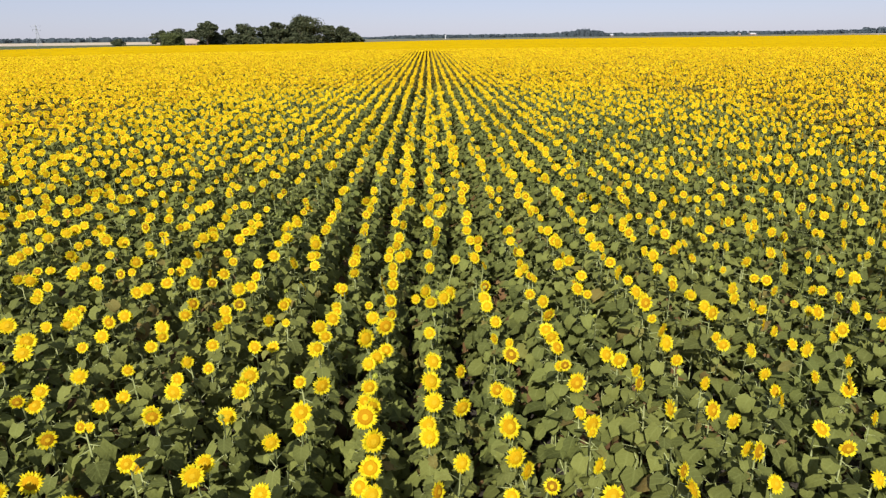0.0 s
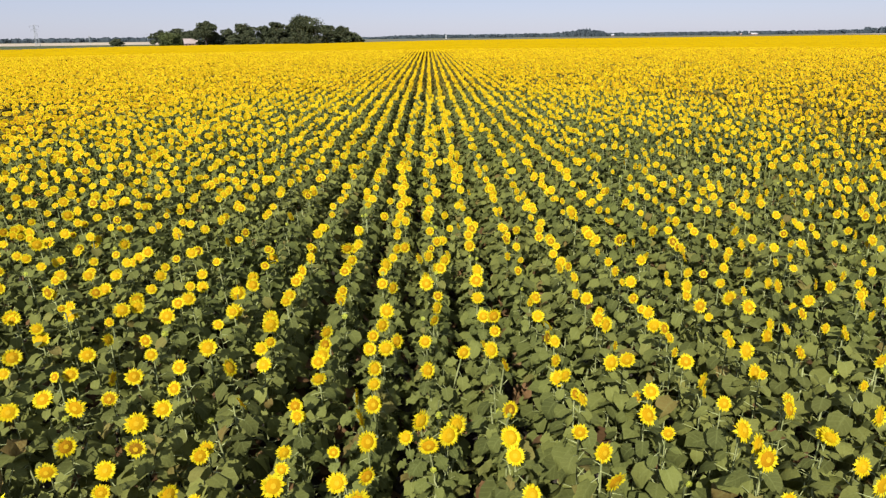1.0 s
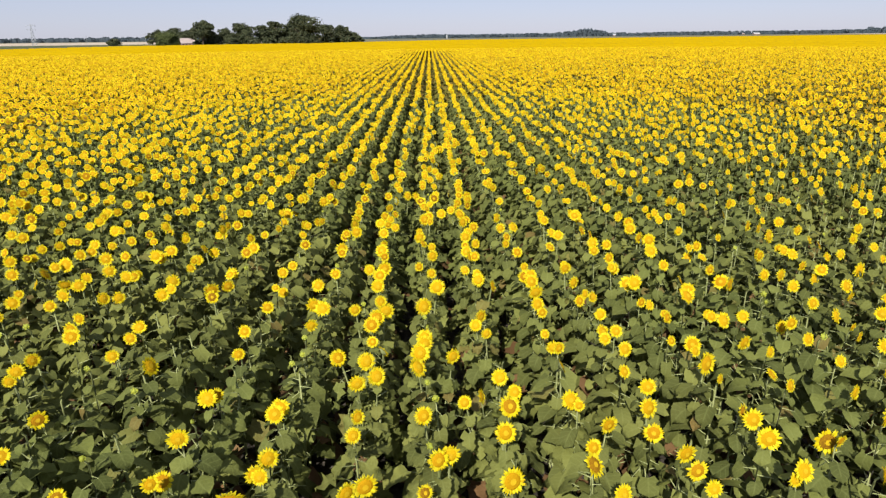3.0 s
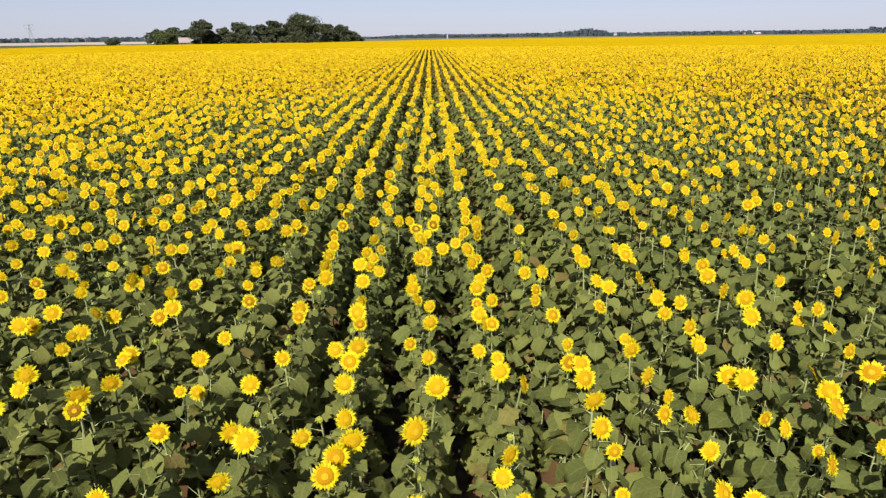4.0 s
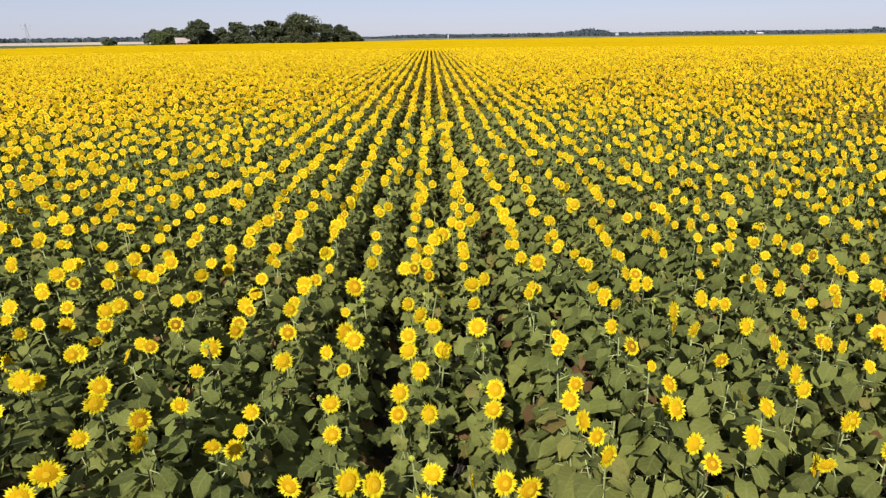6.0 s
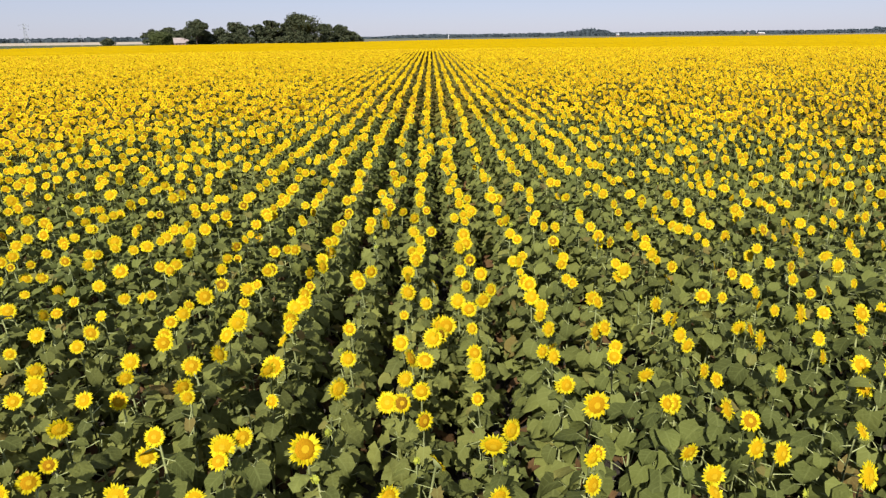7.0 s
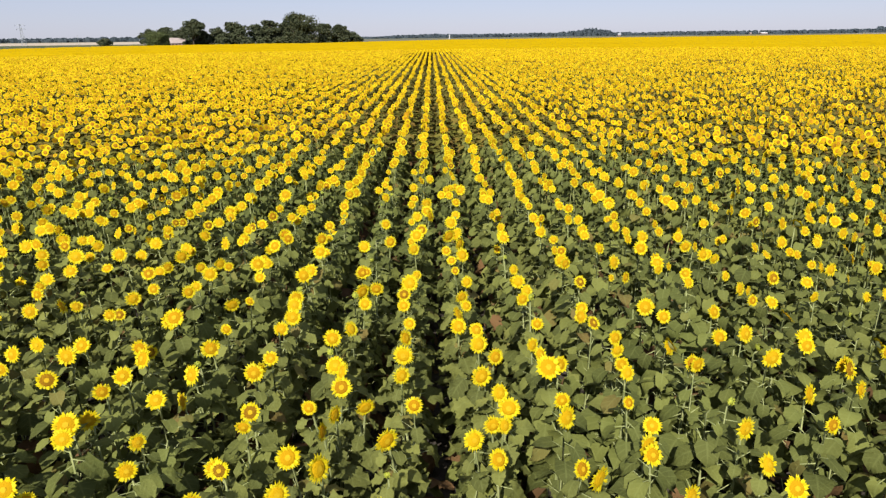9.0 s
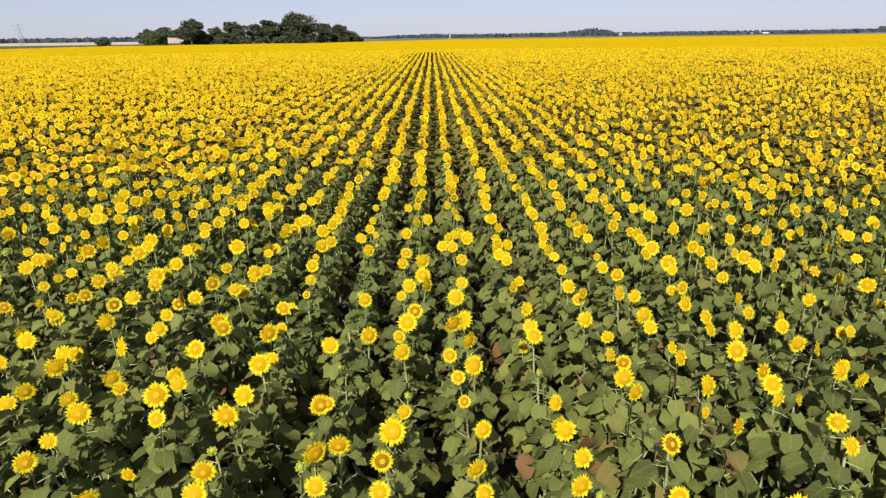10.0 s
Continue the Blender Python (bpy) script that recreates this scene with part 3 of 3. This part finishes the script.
def terraces(name, start, stop, first, last, period, label):
    """Far crop: uneven waves of bloom with steep fronts and long falling backs."""
    cols = np.arange(-684.0, 685.0, 2.28)
    y0, y1 = np.array([start(x) for x in cols]), np.array([stop(x) for x in cols])
    lines = np.arange(first, last, period)
    j = np.arange(len(lines))
    shift = np.array([[noise.noise((x * 0.02, k * 3.7, 1.3)) + 0.3 * noise.noise((x * 0.3, k * 3.7, 5.3)) for k in j] for x in cols])
    y = lines[None] + 0.4 * period * shift
    top = 1.62 + rng.normal(0, 0.04, y.shape)
    co = np.empty((len(cols), len(j), 2, 3))
    co[..., 0] = cols[:, None, None]
    co[:, :, 0, 1], co[:, :, 1, 1] = y, y + 0.3
    co[:, :, 0, 2], co[:, :, 1, 2] = top - 0.48, top
    n = 2 * len(j)
    inside = ((y >= y0[:, None]) & (y <= y1[:, None])).repeat(2, axis=1)
    c, r = np.meshgrid(np.arange(len(cols) - 1), np.arange(n - 1), indexing="ij")
    good = inside[:-1, :-1] & inside[1:, :-1] & inside[:-1, 1:] & inside[1:, 1:]
    a = (c * n + r)[good]
    t = np.concatenate([np.stack([a, a + n, a + n + 1], -1), np.stack([a, a + n + 1, a + 1], -1)])
    used, t = np.unique(t, return_inverse=True)
    return tagged(new(name, mesh_of(name, co.reshape(-1, 3)[used], t.reshape(-1, 3), np.zeros(t.size // 3), [FAR_BLOOM])), label, "sunflowers", kind="stuff")


def under_spans(x):
    a = max(seen_from(x), 33 + math.sqrt(max(0, 30 ** 2 - x * x))) if abs(x) < 30 else seen_from(x)
    return [(a, min(184.0, far_edge(x)))] if a < 184 else []


def bloom_start(x):
    a = seen_from(x)
    return (max(a, 33 + math.sqrt(150.0 ** 2 - x * x)) if abs(x) < 150 else a) - 8.0


# ---- ground ----
def sheet(name, corners, z, mat, label, category="ground"):
    s = Shape()
    n = len(corners)
    s.add([(x, y, z) for x, y in corners], [(0, i, i + 1) for i in range(1, n - 1)])
    return tagged(new(name, s.mesh(name, [mat])), label, category, kind="structure")


sheet("ground", [(-4500, -1500), (4500, -1500), (4500, 4500), (-4500, 4500)], -0.05, PLOUGH, "flat open farmland reaching to the horizon")
sheet("ground_soil", [(-30, -90), (-420, -90), (-420, 82), (-230, 234), (-193, 268), (-184, 300), (-172, 360), (-115, 394), (-48, 457), (14, 577), (400, 627), (690, 627), (690, -90)], 0.0, SOIL, "dark brown dry soil between the crop rows", "soil")
sheet("ground_verge", [(-60, 560), (-48, 461), (-115, 398), (-174, 364), (-188, 302), (-197, 270), (-233, 237), (-424, 85), (-1600, -500), (-1600, 520), (-200, 660)], 0.03, VERGE, "dull green grass verge beside the crop", "grass")
sheet("ground_stubble", [(-2500, 520), (-1610, 524), (-200, 664), (-120, 690), (-260, 1250), (-2600, 1250)], 0.02, STUBBLE, "pale tan harvested stubble field", "field")
sheet("ground_fallow", [(760, 960), (2600, 900), (2600, 1300), (820, 1300)], 0.02, STUBBLE, "pale pinkish fallow field before the far woods", "field")

crop("sunflower_crop", 1, 0, 8.8, "rows of tall green sunflowers with open yellow heads")
crop("sunflower_crop", 2, 8.8, 17, "dense rows of sunflowers in full yellow bloom")
crop("sunflower_crop", 3, 17, 75, "dense sunflower rows in bloom further along the field")
crop("sunflower_crop", 4, 75, 152, "thick distant yellow sunflower heads")
ridges("sunflower_canopy", 0.35, 1.22, 0.33, [CANOPY], under_spans, 1.5, "green leaf canopy under distant sunflower heads")
terraces("sunflower_bloom", bloom_start, lambda x: float(far_edge(x)), 28.0, 700.0, 10.0, "solid yellow sheet of far sunflower bloom")
terraces("sunflower_bloom", lambda x: -80.0, lambda x: (-18.5 if abs(x) < 30 else min(seen_from(x), float(far_edge(x))) - 1.0), -80.0, 700.0, 16.0, "yellow sunflower bloom over the rest of the field")


# ---- sunflowers standing one by one along the flight line ----
def sunflowers():
    r = random.Random(11)
    leaf_meshes, dry_meshes = [], []
    for i in range(10):
        s = Shape()
        pet = 0.17 + 0.02 * (i % 3)
        v, t, w = leaf_piece(0.25, 8, pet, r, 1.3)
        s.add(v, t, 0, None, w).add(*petiole_piece(pet), slot=1)
        leaf_meshes.append(s.mesh("leaf", [LEAF, STEM], True))
        if i < 4:
            dry_meshes.append(s.mesh("leaf", [LEAF_DRY, STEM], True))
    stem_meshes = []
    for i in range(4):
        s = Shape()
        s.add(*tube(stem_points(1.5, r), [0.018, 0.016, 0.014, 0.012, 0.011, 0.011], 6))
        stem_meshes.append(s.mesh("stem", [STEM], True))
    petal_meshes = [Shape().add(*petals_piece(30, 2, r)).mesh("petals", [PETAL]) for i in range(5)]
    disc_mesh = Shape().add(*disc_piece(14, 3, 0.65)).add(*core_piece(9), slot=1).mesh("disc", [DISC, CORE])
    back_mesh = Shape().add(*back_piece(16)).mesh("flower_head", [STEM], True)
    for i in range(first, count):
        tall = float(P_TALL[i])
        base = new("sunflower")
        base.matrix_basis = pose(float(PX[i]), float(PY[i]), 0, -math.degrees(LEAN_Y[i] / 1.5), math.degrees(LEAN_X[i] / 1.5)) @ Matrix.Scale(tall / 1.5, 4)
        part("stem", r.choice(stem_meshes), base)
        for k, (z, turn, size, petiole, tip) in enumerate(leaves_of(17, 1.5, r)):
            part("leaf", r.choice(dry_meshes if k < 1 else leaf_meshes), base, pose(0, 0, z) @ Matrix.Rotation(turn, 4, "Z") @ Matrix.Rotation(tip, 4, "Y") @ Matrix.Scale(size / 0.25, 4))
        f = facing(P_YAW[i:i + 1], P_UP[i:i + 1], P_SIZE[i:i + 1], np.array([r.uniform(0, 6)]))[0]
        m = pose(0, -0.05, 1.54) @ Matrix(f.tolist()).to_4x4()
        head = part("flower_head", back_mesh, base, m)
        part("petals", r.choice(petal_meshes), head, None, "bright yellow ray petals")
        part("disc", disc_mesh, head, None, "golden brown seed disc")
        aside, size = abs(float(P_YAW[i]) - 0.36), float(P_SIZE[i])
        words = "head turned away from the sun" if aside > 0.75 else "large yellow head wide open" if size > 0.121 else "small open yellow head" if size < 0.092 else "open yellow head"
        tagged(base, "tall green leafy sunflower with its " + words, "sunflower", "sunflowers along the rows")


# ---- trees, houses and masts on the horizon ----
def crown_shape(r, wide, tall, base, lumps, flakes, size):
    """A crown of many small leaf clumps gathered in uneven lumps."""
    s = Shape()
    cores = []
    for i in range(lumps):
        a, q, u = r.uniform(0, math.tau), r.uniform(0.0, 0.80) ** 0.7, r.uniform(0.05, 0.86)
        shrink = math.sqrt(max(0.08, 1 - (u * 1.08 - 0.35) ** 2 * 1.7))
        cores.append((wide / 2 * q * shrink * math.cos(a), wide / 2 * q * shrink * math.sin(a), base + (tall - base) * u, r.uniform(0.08, 0.24) * wide * (0.75 + 0.25 * shrink)))
    for i in range(flakes):
        cx, cy, cz, cr = cores[i % lumps]
        d = Vector((r.gauss(0, 1), r.gauss(0, 1), r.gauss(0, 1))).normalized() * cr * r.uniform(0.55, 1.05)
        d.z *= 0.7
        c = Vector((cx, cy, max(base * 0.8, cz + d.z))) + Vector((d.x, d.y, 0))
        m = Matrix.Translation(c) @ Euler((r.uniform(-0.9, 0.9), r.uniform(-0.9, 0.9), r.uniform(0, 6.3))).to_matrix().to_4x4()
        k = size * r.uniform(0.6, 1.3)
        s.add([(k * 0.6, 0, 0), (0.1 * k, k * 0.45, 0.12 * k), (-0.6 * k, 0.1 * k, 0), (-0.1 * k, -0.5 * k, 0.1 * k), (0, 0, 0.28 * k)], [(0, 1, 4), (1, 2, 4), (2, 3, 4), (3, 0, 4)], 0, m)
    return s


def tree(name, x, y, wide, tall, base, seed, label, leaf=None):
    r = random.Random(seed)
    top = new(name)
    top.matrix_basis = pose(x, y, 0)
    s = Shape()
    s.add(*tube([(0, 0, -0.1), (0.1, 0, base), (0, 0.2, tall * 0.6), (0.2, 0, tall * 0.85)], [0.035 * tall, 0.026 * tall, 0.016 * tall, 0.004 * tall], 7))
    for i in range(6):
        a, z = r.uniform(0, 6.3), r.uniform(0.6, 1.3) * max(base, 0.25 * tall)
        s.add(*tube([(0, 0, z), (wide * 0.18 * math.cos(a), wide * 0.18 * math.sin(a), z + tall * 0.12), (wide * 0.34 * math.cos(a), wide * 0.34 * math.sin(a), z + tall * 0.32)], [0.014 * tall, 0.010 * tall, 0.003 * tall], 5))
    part("trunk", s.mesh("trunk", [BARK], True), top)
    n = int(min(7000, 34.0 * wide * (tall - base)))
    part("crown", crown_shape(r, wide, tall, base, max(16, int(wide * 2.8)), n, 0.92).mesh("crown", [leaf or TREE_LEAF]), top)
    return tagged(top, label, "tree" if name == "tree" else "bush", "farmstead trees")


sunflowers()

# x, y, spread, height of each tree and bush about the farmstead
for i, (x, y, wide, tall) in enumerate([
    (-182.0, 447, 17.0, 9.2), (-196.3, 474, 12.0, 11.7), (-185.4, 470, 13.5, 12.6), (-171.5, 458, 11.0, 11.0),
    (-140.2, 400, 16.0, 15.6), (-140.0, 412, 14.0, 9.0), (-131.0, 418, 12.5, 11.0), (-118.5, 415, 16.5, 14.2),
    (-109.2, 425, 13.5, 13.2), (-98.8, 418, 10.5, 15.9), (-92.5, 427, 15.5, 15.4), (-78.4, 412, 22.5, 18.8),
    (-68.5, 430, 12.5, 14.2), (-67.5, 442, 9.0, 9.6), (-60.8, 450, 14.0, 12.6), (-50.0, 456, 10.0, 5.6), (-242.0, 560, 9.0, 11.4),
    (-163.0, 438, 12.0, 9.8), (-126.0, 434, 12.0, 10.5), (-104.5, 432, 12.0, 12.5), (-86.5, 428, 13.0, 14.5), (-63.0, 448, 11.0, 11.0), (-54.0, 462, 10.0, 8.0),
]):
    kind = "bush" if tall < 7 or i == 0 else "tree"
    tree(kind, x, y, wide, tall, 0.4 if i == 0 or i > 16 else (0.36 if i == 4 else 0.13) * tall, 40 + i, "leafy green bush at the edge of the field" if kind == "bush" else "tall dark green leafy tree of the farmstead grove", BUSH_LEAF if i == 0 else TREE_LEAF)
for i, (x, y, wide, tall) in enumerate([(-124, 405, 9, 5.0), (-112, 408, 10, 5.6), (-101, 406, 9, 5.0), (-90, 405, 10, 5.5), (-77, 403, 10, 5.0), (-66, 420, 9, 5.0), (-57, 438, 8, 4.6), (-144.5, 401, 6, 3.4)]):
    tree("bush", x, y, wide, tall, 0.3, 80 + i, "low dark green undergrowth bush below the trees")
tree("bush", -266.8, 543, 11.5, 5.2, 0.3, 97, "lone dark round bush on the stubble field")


def gable(name, x, y, turn, wide, deep, eaves, ridge, wall, roof, windows, label):
    """A small building: walls, roof, door and windows."""
    top = new(name)
    top.matrix_basis = pose(x, y, 0, 0, 0, turn)
    s = Shape()
    s.add(*box(-wide / 2, -deep / 2, -0.1, wide / 2, deep / 2, eaves))
    s.add([(-wide / 2, -deep / 2, eaves), (-wide / 2, deep / 2, eaves), (-wide / 2, 0, ridge - 0.1)], [(0, 2, 1)])
    s.add([(wide / 2, -deep / 2, eaves), (wide / 2, deep / 2, eaves), (wide / 2, 0, ridge - 0.1)], [(0, 1, 2)])
    part("wall", s.mesh("wall", [wall]), top)
    s = Shape()
    o, w, d = 0.35, wide / 2 + 0.4, deep / 2
    drop = (ridge - eaves) / d * o
    for k in (-1, 1):
        s.add([(-w, k * (d + o), eaves - drop), (w, k * (d + o), eaves - drop), (w, 0, ridge), (-w, 0, ridge), (-w, k * (d + o), eaves - drop + 0.2), (w, k * (d + o), eaves - drop + 0.2), (w, 0, ridge + 0.2), (-w, 0, ridge + 0.2)],
              [(0, 1, 2), (0, 2, 3), (4, 5, 6), (4, 6, 7), (0, 1, 5), (0, 5, 4), (1, 2, 6), (1, 6, 5), (3, 0, 4), (3, 4, 7)])
    part("roof", s.mesh("roof", [roof]), top)
    for i in range(windows):
        u = -wide / 2 + wide * (i + 0.5) / windows
        z0, z1, n = (0.0, 2.1, "door") if i == windows // 2 else (0.9, 2.1, "window")
        part(n, Shape().add(*box(u - 0.5, -deep / 2 - 0.06, z0, u + 0.5, -deep / 2 + 0.02, z1)).mesh(n, [GLASS if n == "window" else BARK]), top)
    return tagged(top, label, "house" if name == "farmhouse" else "shed")


gable("farmhouse", -152.8, 408, 24, 7.8, 7.5, 2.5, 5.2, PLASTER, FADED_ROOF, 4, "pale pinkish farmhouse with a washed-out low roof among trees")
gable("barn", -88.0, 434, 0, 5.0, 4.0, 7.2, 8.4, WHITE, STEEL, 1, "small white shed showing between the farmstead trees")
gable("farm_shed", 414.4, 1400, 0, 6, 5, 2.6, 5.0, PLASTER, STEEL, 3, "small pale farm shed far off before the woods")
gable("farm_shed", 734.7, 1400, 5, 14, 9, 2.0, 3.8, PLASTER, WHITE, 5, "long low farm shed with a white roof before the woods")
gable("farm_shed", 705.2, 1400, 0, 4, 4, 2.2, 3.4, PLASTER, FADED_ROOF, 1, "tiny pale pinkish hut before the far woods")


def silo(x, y, radius, tall):
    top = new("grain_silo")
    top.matrix_basis = pose(x, y, 0)
    part("body", Shape().add(*tube([(0, 0, -0.1), (0, 0, tall * 0.45), (0, 0, tall * 0.84)], [radius, radius, radius], 18)).mesh("body", [WHITE], True), top)
    part("roof", Shape().add(*tube([(0, 0, tall * 0.835), (0, 0, tall * 0.97), (0, 0, tall)], [radius * 1.04, radius * 0.2, 0.02], 18)).mesh("roof", [STEEL]), top)
    return tagged(top, "slim white grain silo far off on the plain", "silo")


silo(31.4, 1100, 0.9, 7.6)


def pylon(x, y, tall, turn):
    """A lattice mast: four legs, bracing, two arms and their insulators."""
    top = new("power_pylon")
    top.matrix_basis = pose(x, y, 0, 0, 0, turn)
    b, n = tall * 0.13, 7

    def corner(i, u):
        k = b * (1 - 0.82 * u) * 0.7
        return Vector(((k, k), (-k, k), (-k, -k), (k, -k))[i] + (tall * u,))
    for i in range(4):
        part("leg", Shape().add(*tube([corner(i, 0), corner(i, 1)], [0.12, 0.08], 4)).mesh("leg", [STEEL]), top)
    s = Shape()
    for k in range(n):
        for i in range(4):
            u, w = k / n, (k + 1) / n
            s.add(*tube([corner(i, u), corner((i + 1) % 4, w)], [0.06, 0.06], 3)).add(*tube([corner((i + 1) % 4, u), corner(i, w)], [0.06, 0.06], 3))
    part("bracing", s.mesh("bracing", [STEEL]), top)
    for z, w in ((0.78, 3.4), (0.95, 3.8)):
        s = Shape()
        s.add(*tube([(-w, 0, tall * z), (w, 0, tall * z)], [0.09, 0.09], 4))
        for e in (-1, 1):
            s.add(*tube([(e * w, 0, tall * z), (0, 0, tall * z + 0.9)], [0.06, 0.06], 3))
        arm = part("cross_arm", s.mesh("cross_arm", [STEEL]), top)
        for e in (-1, 1):
            part("insulator", Shape().add(*tube([(e * w, 0, tall * z), (e * w, 0, tall * z - 1.2)], [0.10, 0.10], 5)).mesh("insulator", [GLASS]), arm)
    return tagged(top, "grey steel lattice power pylon beyond the stubble", "pylon")


pylon(-366.0, 596, 19.0, 12)


def pole(x, y, tall):
    top = new("utility_pole")
    top.matrix_basis = pose(x, y, 0)
    part("post", Shape().add(*tube([(0, 0, -0.1), (0, 0, tall)], [0.16, 0.11], 8)).mesh("post", [STEEL]), top)
    part("cross_arm", Shape().add(*box(-1.1, -0.06, tall - 0.7, 1.1, 0.06, tall - 0.55)).mesh("cross_arm", [BARK]), top)
    return tagged(top, "grey utility pole with a short cross arm", "pole")


pole(-319.5, 600, 9.0)
pole(-283.0, 640, 10.5)


def far_woods():
    """A long uneven belt of trees round the edge of the plain."""
    r = random.Random(5)
    s = Shape()
    line = [(-1500, 9), (-943, 10.4), (-820, 10.2), (-708, 11.4), (-622, 9.6), (-535, 10.8), (-323, 8.4), (-116, 4.6), (-72, 8.0), (4, 9.6), (118, 8.4), (181, 8.8), (270, 9.4), (308, 12.0),
            (336, 15.5), (357, 19.8), (368, 17.0), (396, 14.0), (408, 8.6), (440, 8.8), (460, 7.2), (513, 8.4), (628, 8.8), (693, 9.0), (887, 8.8), (990, 10.0), (1008, 14.0), (1038, 15.0), (1500, 11)]
    x = -1500.0
    while x < 1500:
        tall = float(np.interp(x, [p[0] for p in line], [p[1] for p in line])) * r.uniform(0.80, 1.06)
        wide = r.uniform(7, 15)
        y = 1415 + r.uniform(-12, 25)
        core = [(x + wide * 0.62 * u * math.cos(q), y + wide * 0.4 * u * math.sin(q), tall * h * r.uniform(0.86, 0.96)) for u, h in ((1.0, 0.0), (0.92, 0.5), (0.55, 0.86)) for q in [math.tau * k / 7 + r.uniform(-0.2, 0.2) for k in range(7)]] + [(x, y, tall * 0.93)]
        s.add(core, [f for j in (0, 7) for k in range(7) for f in ((j + k, j + (k + 1) % 7, j + 7 + (k + 1) % 7), (j + k, j + 7 + (k + 1) % 7, j + 7 + k))] + [(14 + k, 14 + (k + 1) % 7, 21) for k in range(7)])
        for i in range(22):
            a, u = r.uniform(0, math.tau), r.uniform(0.0, 1.0)
            q = wide / 2 * math.sqrt(max(0.1, 1 - (u - 0.25) ** 2 * 1.4)) * r.uniform(0.4, 1.0)
            k = r.uniform(1.4, 3.0)
            m = pose(x + q * math.cos(a), y + q * math.sin(a), 0.4 + u * (tall - 1.2), r.uniform(-30, 30), r.uniform(-30, 30), r.uniform(0, 360))
            s.add([(k * 0.7, 0, 0), (0, k * 0.6, 0.1), (-0.7 * k, 0, 0), (0, -0.6 * k, 0.1), (0, 0, 0.4 * k)], [(0, 1, 4), (1, 2, 4), (2, 3, 4), (3, 0, 4)], 0, m)
        x += wide * r.uniform(0.20, 0.42)
    x = -1500.0
    while x < 1500:
        tall = float(np.interp(x, [p[0] for p in line], [p[1] for p in line]))
        k = r.uniform(1.8, 3.2)
        m = pose(x, 1408 + r.uniform(-6, 20), 0.3 + r.uniform(0, 0.74) * tall, r.uniform(-40, 40), r.uniform(-50, 50), r.uniform(0, 360))
        s.add([(k * 0.7, 0, 0), (0, k * 0.6, 0.1), (-0.7 * k, 0, 0), (0, -0.6 * k, 0.1), (0, 0, 0.4 * k)], [(0, 1, 4), (1, 2, 4), (2, 3, 4), (3, 0, 4)], 0, m)
        x += 0.55
    tagged(new("woodland", s.mesh("woodland", [HAZED_LEAF])), "long dark belt of woodland along the horizon, tinted blue for haze", "woods", kind="stuff")


far_woods()
